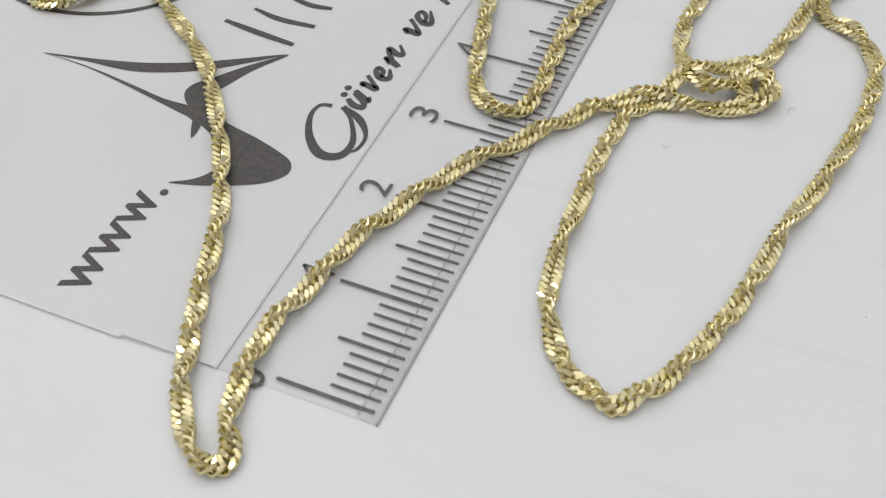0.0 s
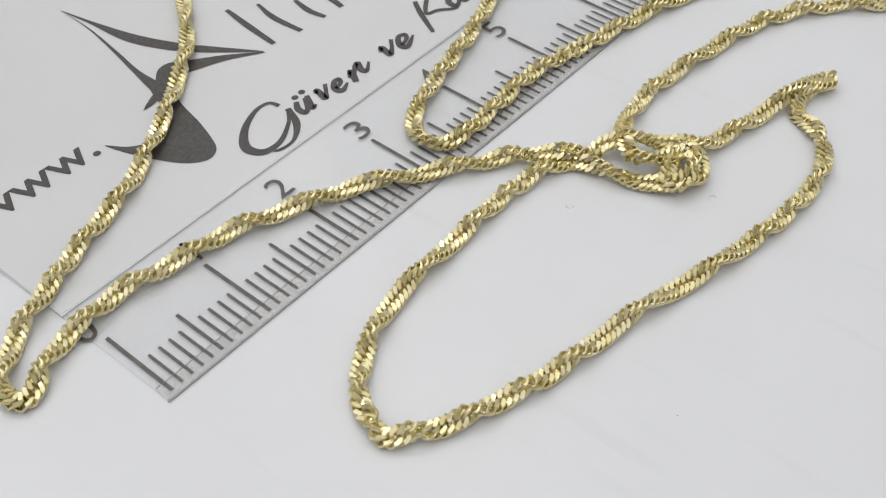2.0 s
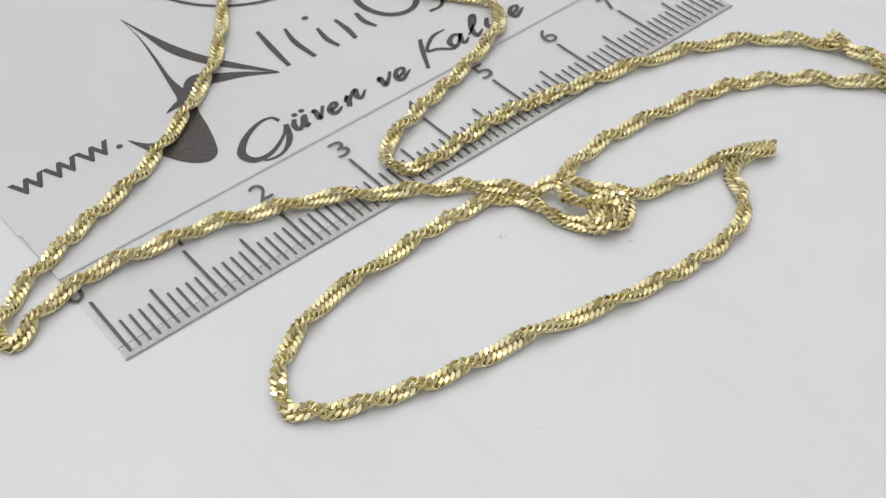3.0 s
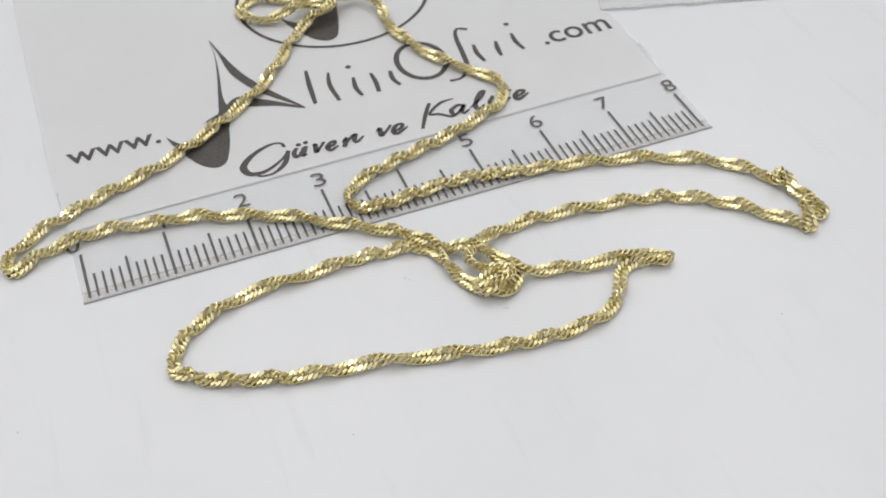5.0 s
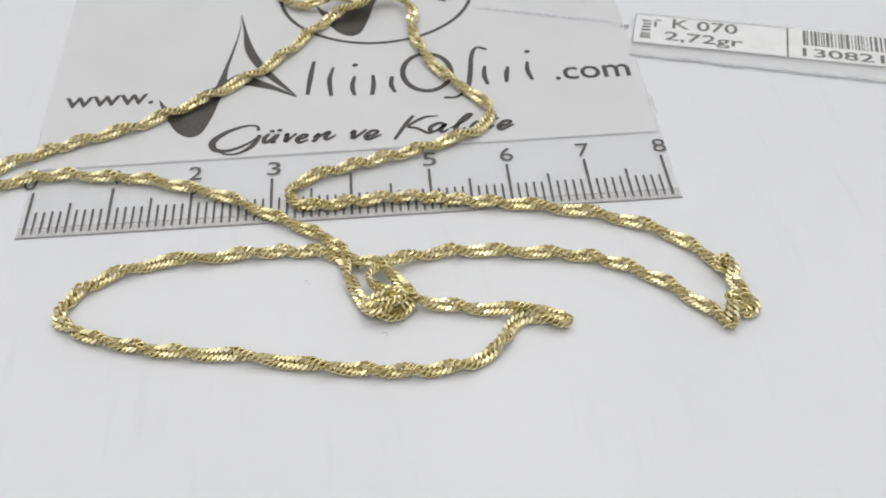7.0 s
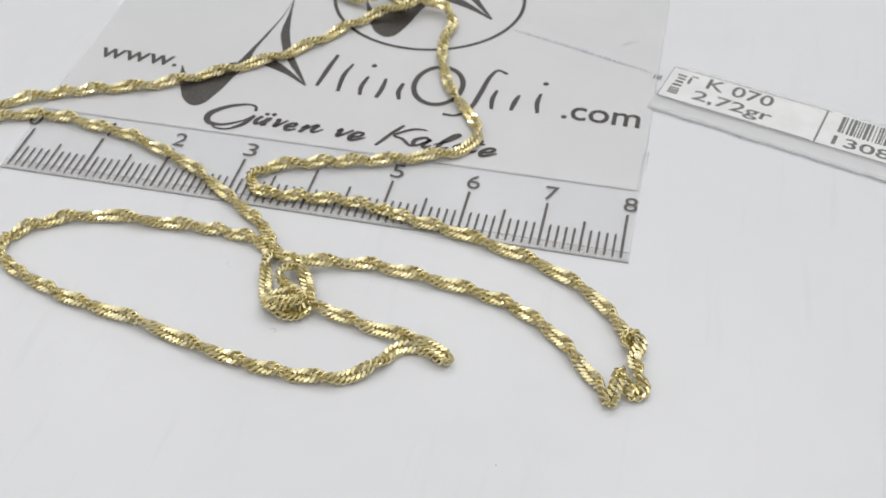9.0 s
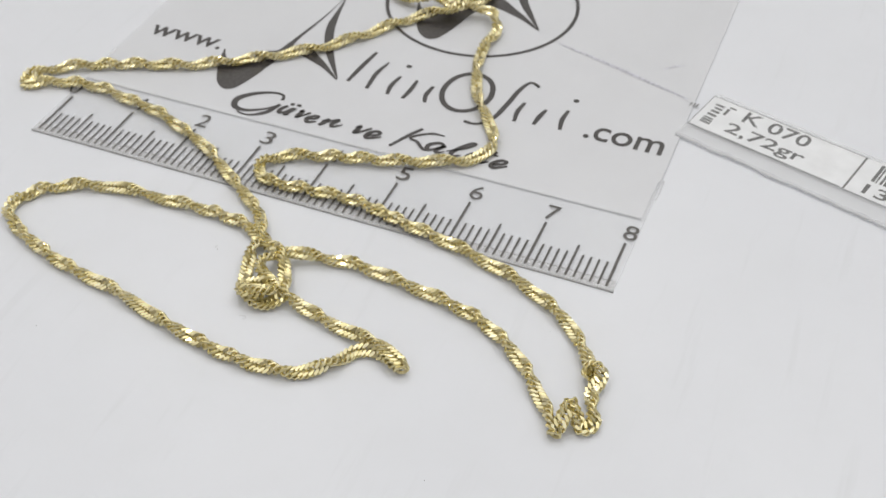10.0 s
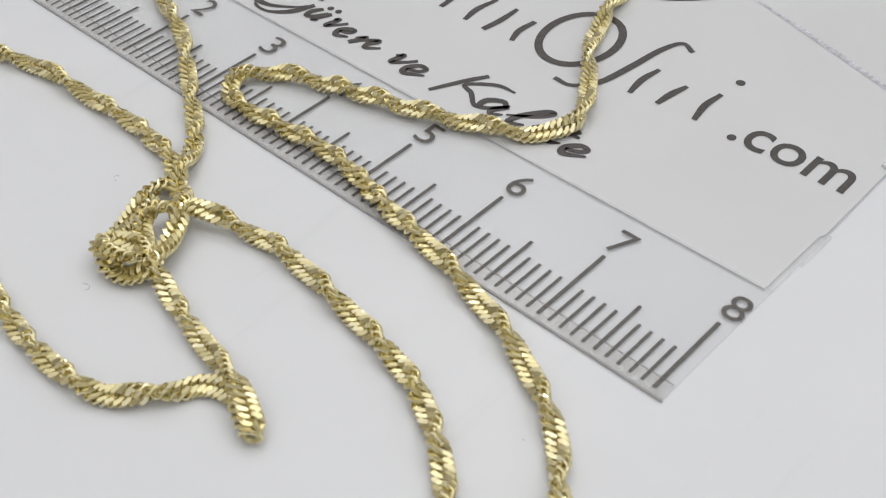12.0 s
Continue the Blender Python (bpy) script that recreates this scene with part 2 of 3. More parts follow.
def ruler_pouch():
    c = root("ruler_pouch", "translucent plastic pouch printed with a ruler and dark logo", "plastic pouch")
    c.scale = (0.998, 0.950, 1)
    part("back_film", slab([(-0.08, -0.045), (8.10, -0.045), (8.11, 2.15), (8.09, 4.1), (8.08, 9.6), (-0.11, 9.6)], 0.002, Z_STRIP), CLEAR, c, "clear film with the ruler print")
    film = part("front_film", slab([(-0.15, 1.30), (8.12, 1.34), (8.13, 2.12), (8.155, 2.16), (8.15, 4.1), (8.14, 9.55), (-0.19, 9.55), (-0.19, 2.16), (-0.16, 2.12)], Z_STRIP + 0.001, Z_BODY), FILM, c, "milky film with the logo print")
    film.scale, film.location = (0.985, 0.985, 1), (0.06 * CM, 0, 0)
    part("seam", slab([(-0.075, -0.035), (8.09, -0.035), (8.09, 0.115), (-0.075, 0.115)], Z_STRIP + 0.0005, Z_STRIP + 0.002), SEAM, c, "sealed sparkling bottom seam")
    part("seam_line", slab([(-0.075, 0.115), (8.09, 0.115), (8.09, 0.121), (-0.075, 0.121)], Z_STRIP + 0.0005, Z_STRIP + 0.004), LINE, c)
    part("pouch_edge", slab([(-0.085, -0.052), (8.105, -0.052), (8.105, -0.035), (-0.085, -0.035)], 0.001, Z_STRIP + 0.003), EDGE, c)
    part("fold", slab([(-0.10, 1.290), (8.12, 1.330), (8.12, 1.340), (-0.10, 1.300)], Z_BODY + 0.0005, Z_BODY + 0.0015), FOLD, c)
    for x, y in ((-0.10, 2.08), (8.135, 2.10)):
        part("edge_weld", slab([(x - 0.02, y - 0.02), (x - 0.004, y - 0.40), (x + 0.006, y - 0.2), (x + 0.008, y + 0.03), (x - 0.015, y + 0.04)], 0.004, Z_BODY + 0.008), FOLD, c)
    # 81 ruler marks
    data = {}
    for i in range(81):
        kind, length, w = ("long", 0.805, 0.034) if i % 10 == 0 else ("half", 0.56, 0.030) if i % 5 == 0 else ("short", 0.41, 0.027)
        if kind not in data:
            bm = slab([(-w / 2, 0.0), (w / 2, 0.0), (w / 2, length), (-w / 2, length)], Z_STRIP + 0.002, Z_TICK)
            ob = part("ruler_mark", bm, TICK, c)
            data[kind] = ob.data
        else:
            ob = new("ruler_mark", data[kind])
            ob.parent = c
        ob.location = (i * 0.1 * CM, 0.012 * CM, 0)
    ink_stroke("numeral", [(1.03, 0.885, 0.030), (1.03, 1.02, 0.030), (1.03, 1.155, 0.030), (1.02, 1.150, 0.026), (0.975, 1.095, 0.026)], Z_STRIP + 0.003, TICK, c)
    for i in (0, 2, 3, 4, 5, 6, 7, 8):
        w, dx = 0.17, 0.02 if i else -0.07
        lettering("numeral", str(i), (i + dx - w / 2, 0.885, i + dx + w / 2, 1.155), Z_STRIP + 0.003, TICK, c, bold=0.0)
    # emblem, and a second one in a ring
    emblem(film, Z_INK, lambda x, y: (x - 0.02, y))
    emblem(film, Z_INK + 0.0001, lambda x, y: (3.98 + (x - 1.80) * 1.05, 4.13 + (y - 1.82) * 1.02))
    ring("emblem_ring", 4.48, 5.38, 1.485, 1.485, 0.055, Z_INK + 0.002, INK, film, "thin dark ring", 96)
    # the name as plain strokes and an oval
    for pts in (((3.52, 3.50, 0.050), (3.47, 3.1, 0.075), (3.43, 2.66, 0.055)),
                ((3.80, 3.32, 0.035), (3.74, 3.0, 0.070), (3.76, 2.60, 0.055)),
                ((4.10, 3.06, 0.045), (4.06, 2.8, 0.070), (4.09, 2.58, 0.050)),
                ((4.36, 3.06, 0.045), (4.36, 2.8, 0.070), (4.33, 2.57, 0.060)),
                ((4.63, 3.00, 0.055), (4.61, 2.78, 0.070), (4.66, 2.60, 0.050)),
                ((6.04, 3.56, 0.055), (5.89, 3.62, 0.05), (5.80, 3.40, 0.065), (5.75, 3.0, 0.075), (5.68, 2.62, 0.070), (5.52, 2.41, 0.05), (5.33, 2.40, 0.055)),
                ((5.97, 3.13, 0.045), (5.94, 2.9, 0.070), (5.97, 2.66, 0.050)),
                ((6.30, 3.08, 0.045), (6.26, 2.9, 0.075), (6.24, 2.69, 0.050)),
                ((6.59, 3.18, 0.045), (6.57, 2.95, 0.070), (6.61, 2.71, 0.050))):
        ink_stroke("print_stroke", pts, Z_INK + 0.001, INK, film)
    for x, y in ((4.11, 3.34), (6.62, 3.44)):
        ring("print_dot", x, y, 0.022, 0.022, 0.044, Z_INK, INK, film, k=14)
    ring("print_oval", 5.13, 3.06, 0.345, 0.47, 0.080, Z_INK + 0.0015, INK, film, "dark oval of the logo print", 48)
    lettering("lettering", "www.", (0.045, 2.665, 1.285, 2.92), Z_INK, INK, film, bold=0.012)
    lettering("lettering", ".com", (6.94, 2.67, 8.02, 2.98), Z_INK, INK, film, bold=0.010)
    # the motto in a brush script
    ink_stroke("lettering", [(2.78, 1.88, 0.05), (2.74, 1.99, 0.04), (2.58, 2.00, 0.05), (2.34, 1.88, 0.075), (2.17, 1.68, 0.100), (2.22, 1.50, 0.085), (2.42, 1.48, 0.06), (2.66, 1.62, 0.04), (2.80, 1.78, 0.035)], Z_INK + 0.001, INK, film, "brush-script capital of the motto")
    ink_stroke("lettering", [(2.80, 1.78, 0.06), (2.70, 1.55, 0.075), (2.52, 1.40, 0.04), (2.34, 1.40, 0.035), (2.28, 1.48, 0.03)], Z_INK + 0.0015, INK, film)
    for i, stroke in enumerate((((2.92, 1.79, 0.04), (2.86, 1.70, 0.055), (2.86, 1.61, 0.05), (2.92, 1.63, 0.04), (3.01, 1.77, 0.03)),
                   ((3.05, 1.78, 0.04), (3.00, 1.69, 0.055), (2.96, 1.60, 0.05), (3.02, 1.61, 0.02)),
                   ((3.13, 1.73, 0.03), (3.17, 1.76, 0.05), (3.14, 1.61, 0.055), (3.20, 1.66, 0.035), (3.29, 1.77, 0.035)),
                   ((3.31, 1.63, 0.03), (3.40, 1.66, 0.04), (3.43, 1.72, 0.04), (3.37, 1.72, 0.045), (3.30, 1.64, 0.055), (3.33, 1.56, 0.05), (3.45, 1.61, 0.02)),
                   ((3.51, 1.65, 0.02), (3.59, 1.72, 0.045), (3.56, 1.64, 0.055), (3.51, 1.55, 0.05)),
                   ((3.54, 1.60, 0.025), (3.66, 1.72, 0.04), (3.73, 1.75, 0.05), (3.68, 1.65, 0.055), (3.70, 1.59, 0.04), (3.82, 1.68, 0.02)),
                   ((4.01, 1.69, 0.03), (4.07, 1.74, 0.05), (4.04, 1.59, 0.055), (4.14, 1.66, 0.035), (4.23, 1.76, 0.035)),
                   ((4.23, 1.60, 0.03), (4.34, 1.64, 0.04), (4.38, 1.71, 0.04), (4.30, 1.72, 0.045), (4.22, 1.62, 0.055), (4.25, 1.54, 0.05), (4.43, 1.63, 0.02)),
                   ((5.29, 1.77, 0.04), (5.22, 1.81, 0.045), (5.10, 1.73, 0.055), (5.10, 1.62, 0.05), (5.18, 1.65, 0.035), (5.31, 1.78, 0.04), (5.23, 1.66, 0.055), (5.25, 1.60, 0.04), (5.34, 1.66, 0.02)),
                   ((5.36, 1.68, 0.02), (5.56, 1.82, 0.035), (5.67, 1.96, 0.045), (5.60, 1.95, 0.045), (5.46, 1.74, 0.055), (5.44, 1.61, 0.05), (5.57, 1.67, 0.02)),
                   ((5.75, 1.81, 0.04), (5.66, 1.70, 0.055), (5.67, 1.63, 0.045), (5.78, 1.68, 0.02)),
                   ((6.00, 1.92, 0.04), (5.87, 1.74, 0.055), (5.86, 1.63, 0.045), (5.96, 1.68, 0.02)),
                   ((5.85, 1.83, 0.03), (5.95, 1.84, 0.035), (6.04, 1.84, 0.025)),
                   ((6.03, 1.65, 0.03), (6.15, 1.70, 0.04), (6.19, 1.76, 0.04), (6.11, 1.77, 0.045), (6.02, 1.67, 0.055), (6.05, 1.59, 0.05), (6.23, 1.68, 0.02)))):
        ink_stroke("lettering", [(x, y, w * 1.25) for x, y, w in stroke], Z_INK + 0.0018 + 0.0002 * i, INK, film)
    for x, y in ((2.96, 1.85), (3.06, 1.86)):
        ring("print_dot", x, y, 0.018, 0.018, 0.036, Z_INK, INK, film, k=14)
    ink_stroke("lettering", [(4.88, 2.02, 0.05), (4.76, 1.82, 0.06), (4.60, 1.50, 0.045)], Z_INK + 0.001, INK, film)
    ink_stroke("lettering", [(5.22, 1.98, 0.025), (5.02, 1.96, 0.05), (4.80, 1.78, 0.045), (4.92, 1.72, 0.05), (5.06, 1.60, 0.045), (5.16, 1.64, 0.025)], Z_INK + 0.0015, INK, film)
    # creases and small marks
    ink_stroke("crease", [(5.95, 4.74, 0.02), (6.5, 4.58, 0.05), (7.1, 4.39, 0.06), (7.6, 4.22, 0.05), (8.05, 4.07, 0.02)], Z_INK, FAINT, film, "faint bluish crease")
    ink_stroke("crease", [(7.55, 4.66, 0.015), (7.68, 4.80, 0.035), (7.80, 4.86, 0.015)], Z_INK, FAINT, film)
    for x in (8.10, 8.15, 8.19):
        ink_stroke("print_bar", [(x, 3.93, 0.018), (x + 0.02, 4.02, 0.022)], Z_INK, TAGINK, film)
    return c


ruler_pouch()


# ---- the label bag ----
TAG_AT, TAG_TURN, TAG_X, TAG_Y = (8.10, 3.275), -15.5, 0.975, 0.93


def on_tag(x, y):
    c, s = math.cos(radians(TAG_TURN)), math.sin(radians(TAG_TURN))
    x, y = x * TAG_X, y * TAG_Y
    return TAG_AT[0] + c * x - s * y, TAG_AT[1] + s * x + c * y


def label_bag():
    g = root("label_bag", "small white plastic bag with a printed weight label", "label bag")
    rng = random.Random(4)
    low = [on_tag(-0.02 + 0.09 * i, -0.30 - 0.006 * math.sin(i * 0.5) - rng.uniform(0, 0.03) - 0.012 * i / 10) for i in range(74)]
    part("bag_film", slab(low + [on_tag(6.6, 0.86), on_tag(0.05, 0.86)], 0.012, 0.046), BAG, g, "white plastic film")
    # rolled, wavy lower lip of the bag
    line = [on_tag(-0.02 + 0.09 * i, -0.29 - 0.006 * math.sin(i * 0.5) - 0.012 * i / 10 + rng.uniform(-0.012, 0.012)) for i in range(74)]
    verts, faces, k = [], [], 8
    for i, (x, y) in enumerate(line):
        r = 0.017 * (0.75 + 0.25 * math.sin(i * 0.9) + rng.uniform(-0.2, 0.25)) + 0.008
        for j in range(k):
            a = 2 * math.pi * j / k
            verts.append((x, y + r * 1.2 * math.cos(a), 0.034 + r * math.sin(a)))
    for i in range(len(line) - 1):
        for j in range(k):
            q = (j + 1) % k
            faces.append((i * k + j, (i + 1) * k + j, (i + 1) * k + q, i * k + q))
    mesh_object("rolled_lip", verts, faces, LIP, g, "melted wavy plastic lip", smooth=True)
    z = 0.054
    part("label", slab([on_tag(0, 0), on_tag(5.6, 0), on_tag(5.6, 0.79), on_tag(0, 0.79)], 0.0465, z), PAPER, g, "white paper label")
    def bar(name, x0, y0, x1, y1, mat=TAGINK):
        part(name, slab([on_tag(x0, y0), on_tag(x1, y0), on_tag(x1, y1), on_tag(x0, y1)], z + 0.0005, z + 0.002), mat, g)
    bar("frame_line", 0, 0, 2.2, 0.010)
    bar("frame_line", 0, 0.78, 2.3, 0.790)
    bar("frame_line", 0, 0.01, 0.008, 0.78)
    bar("frame_line", 2.235, 0.0, 2.262, 0.79)
    T = dict(turn=TAG_TURN, at=TAG_AT)
    lettering("lettering", "K 070", (0.546, 0.437, 1.482, 0.688), z + 0.002, TAGINK, g, bold=0.012, **T)
    lettering("lettering", "2,72gr", (0.449, 0.056, 1.560, 0.344), z + 0.002, TAGINK, g, bold=0.012, **T)
    # small upright writing that cannot be read
    for x0, y0, x1, y1 in ((0.10, 0.14, 0.25, 0.18), (0.10, 0.20, 0.25, 0.24), (0.10, 0.26, 0.24, 0.29), (0.11, 0.34, 0.24, 0.39), (0.12, 0.43, 0.24, 0.48), (0.13, 0.52, 0.25, 0.56), (0.11, 0.60, 0.24, 0.64),
                           (0.29, 0.46, 0.33, 0.62), (0.30, 0.65, 0.40, 0.68)):
        bar("print_bar", x0, y0, x1, y1)
    x = 2.47
    while x < 4.9:
        w = rng.choice((0.012, 0.02, 0.03, 0.045))
        bar("barcode_bar", x, 0.36, x + w, 0.76)
        x += w + rng.choice((0.014, 0.02, 0.034))
    lettering("lettering", "13082121", (2.398, 0.056, 3.949, 0.260), z + 0.002, TAGINK, g, bold=0.012, **T)
    return g


label_bag()


# ---- crumbs and specks on the table ----
def speck(name, x, y, size, mat, label):
    rng = random.Random(int(x * 100 + y * 17))
    verts = [(x + size * math.cos(a) * rng.uniform(0.4, 1.2), y + size * math.sin(a) * rng.uniform(0.3, 0.9), 0.0) for a in np.linspace(0, 6.28, 7)[:-1]]
    verts.append((x, y, size * 0.7))
    o = mesh_object(name, verts, [(i, (i + 1) % 6, 6) for i in range(6)], mat)
    return tagged(o, label, "crumb", "specks on the table")


# ---- the necklace ----
PILE = [(4.96, 4.05, 0.113), (4.98, 4.31, 0.143), (4.78, 4.62, 0.180), (4.48, 4.66, 0.203), (4.23, 4.53, 0.218), (3.92, 4.66, 0.218), (3.50, 4.60, 0.158), (3.13, 4.75, 0.105), (3.03, 5.07, 0.098), (3.32, 5.25, 0.105),
        (3.81, 5.05, 0.113), (4.27, 4.88, 0.120), (4.58, 5.11, 0.105), (4.33, 5.42, 0.105), (3.86, 5.37, 0.128), (3.90, 4.99, 0.263), (4.29, 4.73, 0.338), (4.31, 4.47, 0.293), (4.07, 4.39, 0.188)]
STRAND = [(3.73, 4.22, 0.105), (3.44, 3.87, 0.098), (3.12, 3.43, 0.098), (2.74, 2.99, 0.098), (2.41, 2.73, 0.098), (2.01, 2.43, 0.098), (1.49, 2.10, 0.098), (1.05, 1.88, 0.098), (0.51, 1.69, 0.098), (0.04, 1.50, 0.098),
          (-0.38, 1.32, 0.082), (-0.70, 1.08, 0.075), (-0.83, 0.89, 0.075), (-0.77, 0.74, 0.075), (-0.62, 0.78, 0.075), (-0.46, 0.90, 0.075), (-0.08, 0.99, 0.090), (0.36, 1.02, 0.090), (0.85, 0.93, 0.090), (1.35, 0.85, 0.090),
          (1.80, 0.68, 0.090), (2.37, 0.44, 0.090), (2.81, 0.15, 0.090), (3.21, -0.11, 0.082), (3.60, -0.38, 0.082), (3.78, -0.58, 0.100)]
KNOT_OUT = [(4.02, -0.88, 0.110), (4.18, -0.93, 0.140), (4.40, -1.13, 0.160), (4.55, -1.38, 0.150), (4.66, -1.55, 0.130), (4.84, -1.61, 0.100), (5.11, -1.68, 0.080), (5.39, -1.74, 0.080), (5.70, -1.80, 0.100), (6.01, -1.87, 0.145),
            (6.25, -1.97, 0.140), (6.33, -2.03, 0.103), (6.17, -1.99, 0.064), (5.93, -1.92, 0.064), (5.74, -1.99, 0.064)]
LOOP = [(5.64, -2.16, 0.075), (5.47, -2.38, 0.075), (5.21, -2.52, 0.075), (4.85, -2.57, 0.075), (4.36, -2.55, 0.075), (3.88, -2.47, 0.075), (3.44, -2.38, 0.075), (3.05, -2.27, 0.075), (2.71, -2.19, 0.075), (2.38, -2.14, 0.075),
        (2.04, -2.08, 0.075), (1.76, -2.02, 0.075), (1.49, -1.93, 0.075), (1.25, -1.85, 0.075), (1.02, -1.75, 0.075), (0.83, -1.62, 0.075), (0.68, -1.49, 0.075), (0.73, -1.26, 0.075), (0.85, -1.07, 0.075), (1.06, -0.91, 0.075),
        (1.36, -0.76, 0.075), (1.64, -0.69, 0.075), (1.95, -0.65, 0.075), (2.52, -0.63, 0.075), (3.02, -0.61, 0.075), (3.32, -0.63, 0.075), (3.61, -0.67, 0.075)]
KNOT_IN = [(3.86, -0.80, 0.070), (3.92, -1.02, 0.080), (3.99, -1.28, 0.080), (4.09, -1.54, 0.080), (4.20, -1.70, 0.080), (4.38, -1.765, 0.085), (4.55, -1.69, 0.095), (4.62, -1.56, 0.120), (4.48, -1.50, 0.130), (4.28, -1.53, 0.130),
           (4.14, -1.60, 0.140), (4.18, -1.71, 0.160), (4.36, -1.715, 0.170), (4.52, -1.60, 0.190), (4.42, -1.47, 0.170), (4.25, -1.37, 0.160), (4.17, -1.23, 0.155), (4.25, -1.10, 0.170), (4.36, -0.99, 0.190), (4.52, -0.91, 0.130),
           (4.76, -0.84, 0.075)]
REACH = [(5.07, -0.79, 0.075), (5.45, -0.81, 0.075), (5.83, -0.86, 0.075), (6.13, -0.90, 0.075), (6.45, -0.96, 0.075), (6.75, -1.03, 0.075), (7.13, -1.21, 0.075), (7.51, -1.49, 0.075), (7.82, -1.83, 0.075), (8.06, -2.11, 0.075),
         (8.13, -2.21, 0.098), (8.16, -2.06, 0.188), (8.18, -1.91, 0.203), (8.26, -1.95, 0.143), (8.35, -2.05, 0.082), (8.45, -1.96, 0.082), (8.38, -1.78, 0.085), (8.31, -1.56, 0.095), (8.35, -1.42, 0.120), (8.32, -1.31, 0.140), (8.23, -1.29, 0.150), (8.19, -1.36, 0.120), (8.23, -1.41, 0.100), (8.21, -1.28, 0.080), (8.13, -1.15, 0.080), (8.04, -1.04, 0.075), (7.79, -0.76, 0.075),
         (7.46, -0.54, 0.075), (6.98, -0.31, 0.075), (6.38, -0.13, 0.075), (5.99, -0.04, 0.082)]
BACK = [(5.41, 0.06, 0.090), (4.95, 0.16, 0.090), (4.55, 0.21, 0.090), (4.24, 0.19, 0.090), (3.96, 0.17, 0.090), (3.57, 0.14, 0.090), (3.34, 0.20, 0.090), (3.23, 0.41, 0.090), (3.40, 0.63, 0.090), (3.71, 0.77, 0.090),
        (4.05, 0.87, 0.098), (4.42, 0.97, 0.098), (4.85, 1.09, 0.098), (5.25, 1.24, 0.098), (5.62, 1.40, 0.098), (5.80, 1.58, 0.098), (5.89, 1.81, 0.098), (5.77, 2.09, 0.098), (5.54, 2.42, 0.098), (5.31, 2.73, 0.098),
        (5.14, 3.11, 0.098), (4.98, 3.63, 0.098)]
PITCH, HAND = 0.053, -1
# places along the chain, in centimetres, where the twisted band lies flat
FLAT = (0.16, 0.82, 1.48, 2.14, 2.80, 3.46, 4.12, 4.78, 5.44, 6.10, 6.76, 7.42, 8.08, 8.74, 9.44, 10.09, 10.69, 11.27, 11.74, 12.11, 12.66, 13.27, 13.85, 14.32, 14.84, 15.37, 15.88, 16.49,
        17.21, 17.81, 18.24, 18.81, 19.38, 19.95, 20.46, 21.32, 22.17, 22.75, 23.29, 23.70, 24.14, 24.89, 25.76, 26.28, 26.69, 27.20, 27.59, 27.91, 28.28, 28.87, 29.77, 30.34, 30.66,
        31.12, 31.82, 32.52, 33.22, 33.93, 34.63, 35.25, 35.69, 36.37, 36.93, 37.32, 37.82, 38.38, 38.97, 39.56, 40.15, 40.80, 41.40, 42.06, 42.74, 43.42, 43.85, 44.20, 44.42, 44.81,
        45.24, 45.61, 46.05, 46.59, 47.12, 47.49, 47.91, 48.43, 49.04, 50.00, 50.83, 51.53)


def link_mesh():
    """One diamond-cut curb link: a flat wire ring, bent so that one half of each long side shows on either face, both faces ground flat."""
    quarter = [(0.5, 0.12), (0.45, 0.36), (0.34, 0.5)]
    section = quarter + [(-u, h) for u, h in quarter[::-1]]
    section += [(u, -h) for u, h in section[::-1]]
    k, rx, ry, rise, wide, thick, ground = 22, 0.064, 0.065, 0.019, 0.037, 0.032, 0.030
    def centre(a):
        ca, sa = math.cos(a), math.sin(a)
        high = max(-1.0, min(1.0, -2.4 * math.sin(2 * a)))
        return np.array([math.copysign(rx * abs(ca) ** 1.15, ca), math.copysign(ry * abs(sa) ** 1.08, sa), rise * high])
    verts, faces, n = [], [], len(section)
    for i in range(k):
        a = 2 * math.pi * (i + 0.5) / k
        c, along = centre(a), centre(a + 0.05) - centre(a - 0.05)
        out = np.array([along[1], -along[0], 0])
        out /= np.linalg.norm(out) + 1e-9
        for u, h in section:
            p = c + out * wide * u
            verts.append((p[0], p[1], max(-ground, min(ground, p[2] + thick * h))))
    for i in range(k):
        j = (i + 1) % k
        for q in range(n):
            w = (q + 1) % n
            faces.append((i * n + q, i * n + w, j * n + w, j * n + q))
    return verts, faces


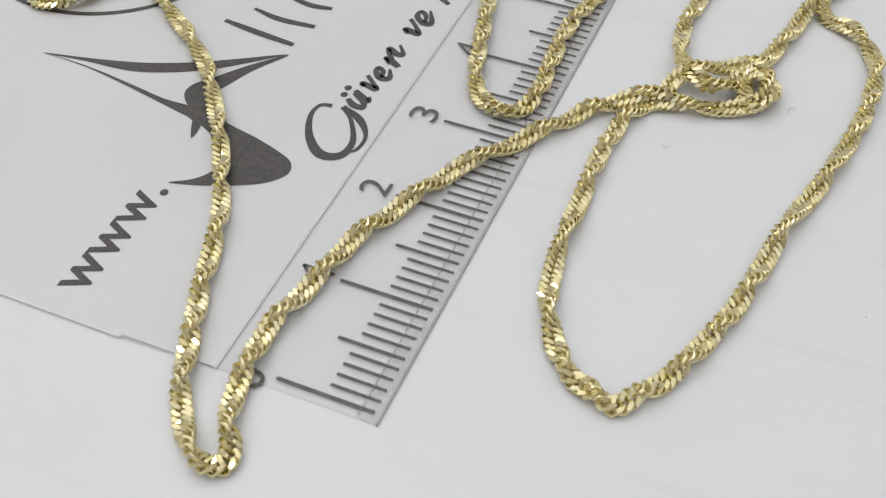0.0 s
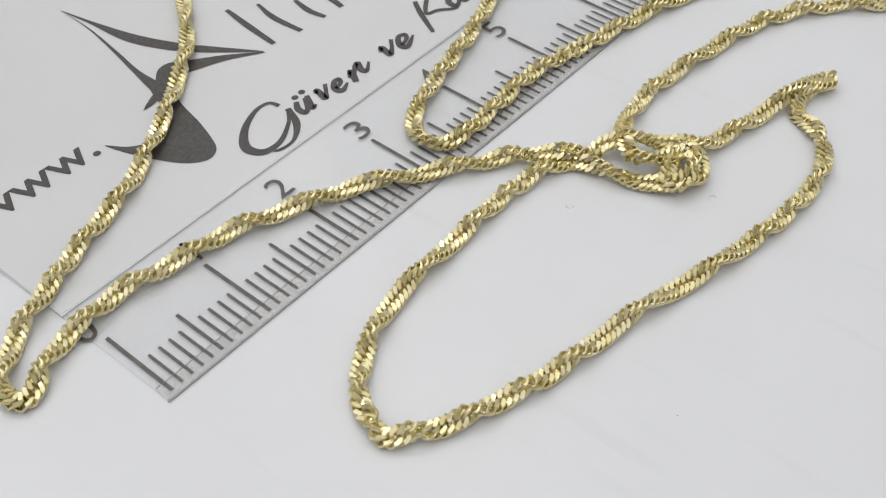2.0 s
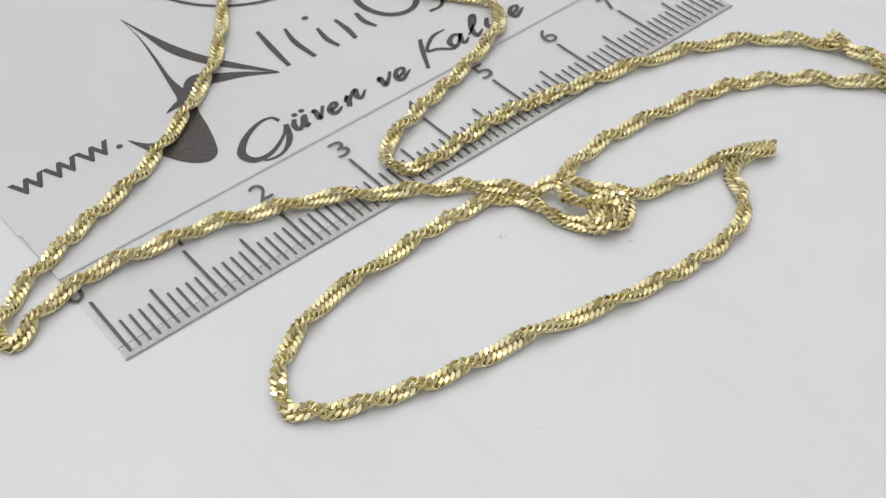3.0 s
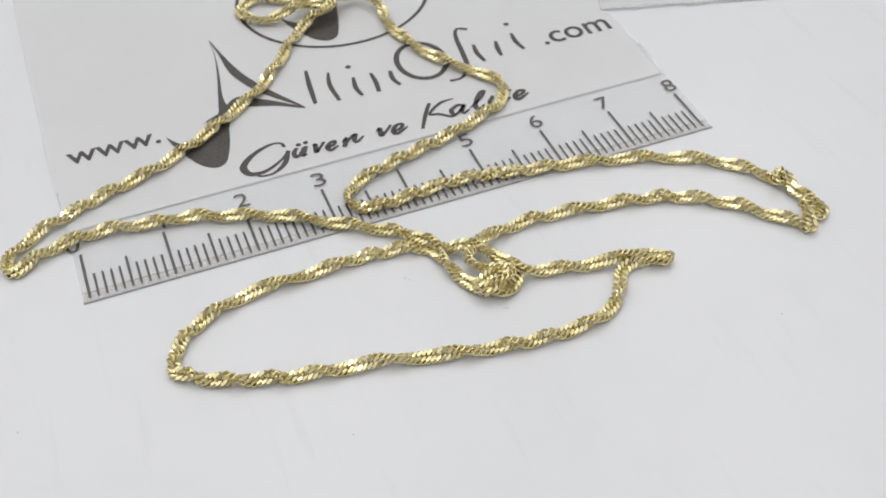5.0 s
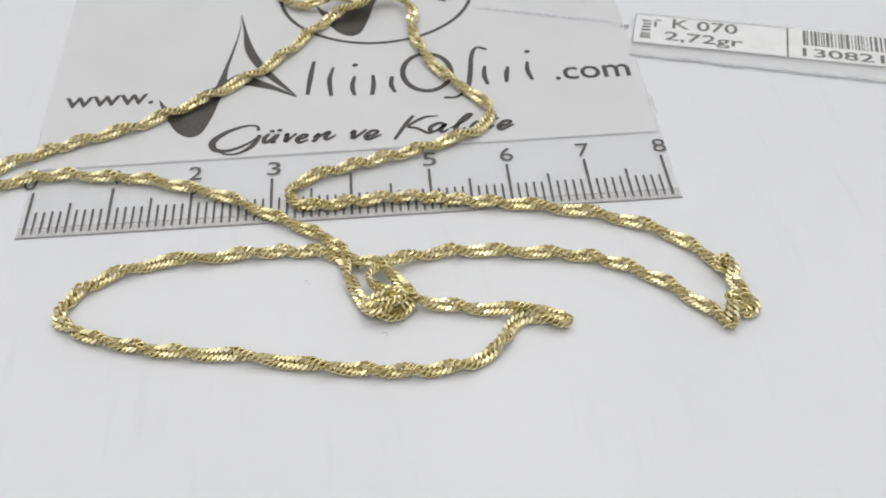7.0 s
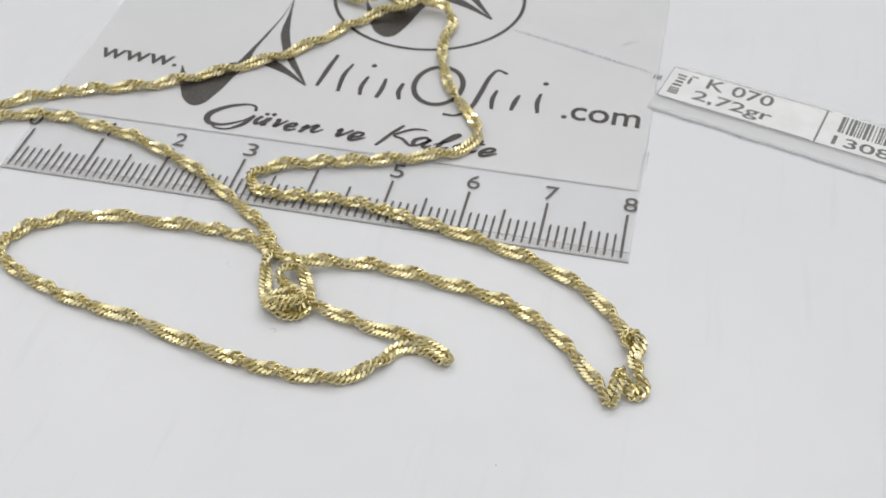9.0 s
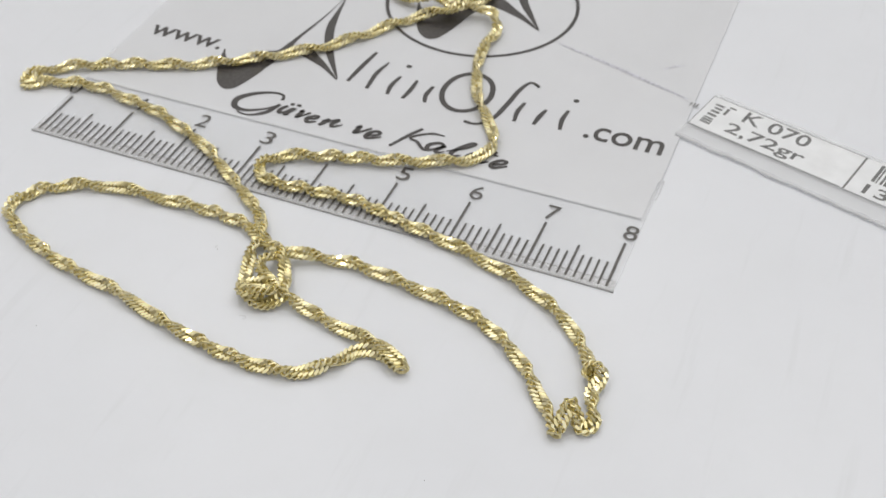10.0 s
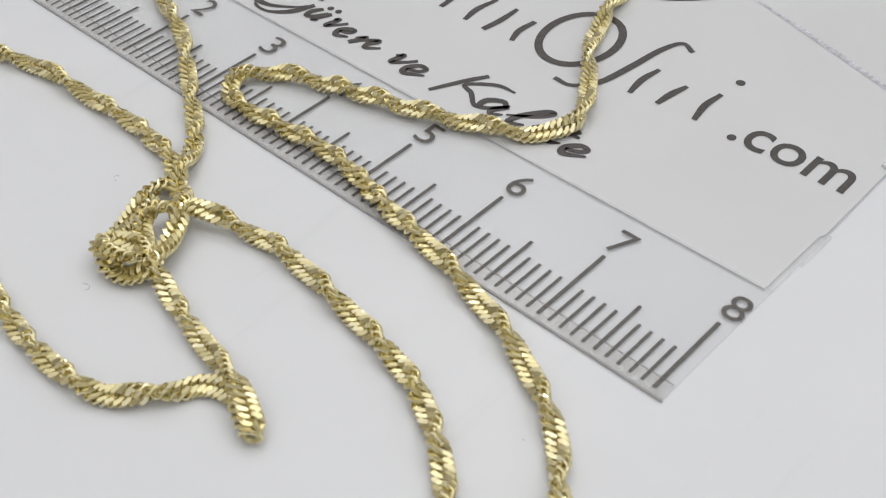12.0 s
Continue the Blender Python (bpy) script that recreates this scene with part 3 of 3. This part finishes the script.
def necklace():
    n = root("necklace", "long pale gold twisted curb chain lying in loops with a knot", "necklace")
    line = curve_points(PILE + STRAND + KNOT_OUT + LOOP + KNOT_IN + REACH + BACK, 14, True)
    closed = np.vstack([line, line[:1]])
    far = np.concatenate([[0], np.cumsum(np.linalg.norm(np.diff(closed, axis=0), axis=1))])
    count = int(far[-1] / PITCH)
    at = np.arange(count) * far[-1] / count
    pos = np.stack([np.interp(at, far, closed[:, i]) for i in range(3)], 1)
    tang = np.roll(pos, -1, 0) - np.roll(pos, 1, 0)
    tang /= np.linalg.norm(tang, axis=1)[:, None]
    turn = np.interp(at, (FLAT[0] - 0.66, *FLAT, FLAT[-1] + 0.66), np.arange(-1, len(FLAT) + 1) * math.pi)
    verts, faces = link_mesh()
    me = bpy.data.meshes.new("link")
    me.from_pydata([(x * CM, y * CM, z * CM) for x, y, z in verts], [], faces)
    me.materials.append(GOLD)
    me.update()
    rng = random.Random(11)
    rest_v, rest_f, single = [], [], 0
    base = np.array(verts)
    for i in range(count):
        t = Vector(tang[i])
        side = t.cross(Vector((0, 0, 1))).normalized()
        up = side.cross(t).normalized()
        lie = HAND * (turn[i] - 0.34 * math.sin(2 * turn[i]))
        lift = 0.036 * abs(math.cos(lie)) + 0.080 * abs(math.sin(lie)) - 0.064
        w = side * math.cos(lie) + up * math.sin(lie)
        basis = Matrix((t, w, t.cross(w))).transposed().to_4x4()
        local = pose(0, 0, 0, rng.gauss(0, 1.3), rng.gauss(0, 1.5), rng.gauss(0, 2))
        m = Matrix.Translation((Vector(pos[i]) + Vector((0, 0, lift))) * CM) @ basis @ local
        # the stretch nearest to the table's front edge gets links of its own
        if pos[i][1] < -0.55 and single < 300:
            ob = new("link", me)
            ob.parent, ob.matrix_basis = n, m
            single += 1
        else:
            a = np.array(m)
            rest_f += [tuple(v + len(rest_v) for v in f) for f in faces]
            rest_v += [tuple(r) for r in base @ a[:3, :3].T + a[:3, 3] / CM]
    rest = mesh_object("chain_run", rest_v, rest_f, GOLD, n, "run of small gold links")
    tagged(rest, kind="stuff")
    return n


necklace()
for x, y, s in ((7.61, -0.87, 0.006), (3.47, -1.11, 0.007), (2.20, -2.95, 0.008), (-1.0, -1.6, 0.010), (7.1, -3.2, 0.008)):
    speck("crumb", x, y, s, TICK, "tiny dark speck of dust on the table")


def fibre(x, y, turn, size):
    """A short curled hair of dust."""
    line = curve_points([(0, 0.02), (0.3, 0.10), (0.7, 0.0), (0.8, -0.35), (0.55, -0.5)], 5)
    c, s = math.cos(turn), math.sin(turn)
    verts, faces, k = [], [], 5
    for px, py in line * size:
        for q in range(k):
            a = 2 * math.pi * q / k
            verts.append((x + c * px - s * py + 0.0022 * math.cos(a), y + s * px + c * py + 0.0022 * math.cos(a), 0.003 + 0.0022 * math.sin(a)))
    for i in range(len(line) - 1):
        for q in range(k):
            w = (q + 1) % k
            faces.append((i * k + q, (i + 1) * k + q, (i + 1) * k + w, i * k + w))
    return tagged(mesh_object("dust_fibre", verts, faces, WOOD), "short curled grey fibre lying on the table", "fibre", "specks on the table")


fibre(4.27, -1.96, 0.3, 0.09)
fibre(3.44, -1.10, 2.0, 0.05)
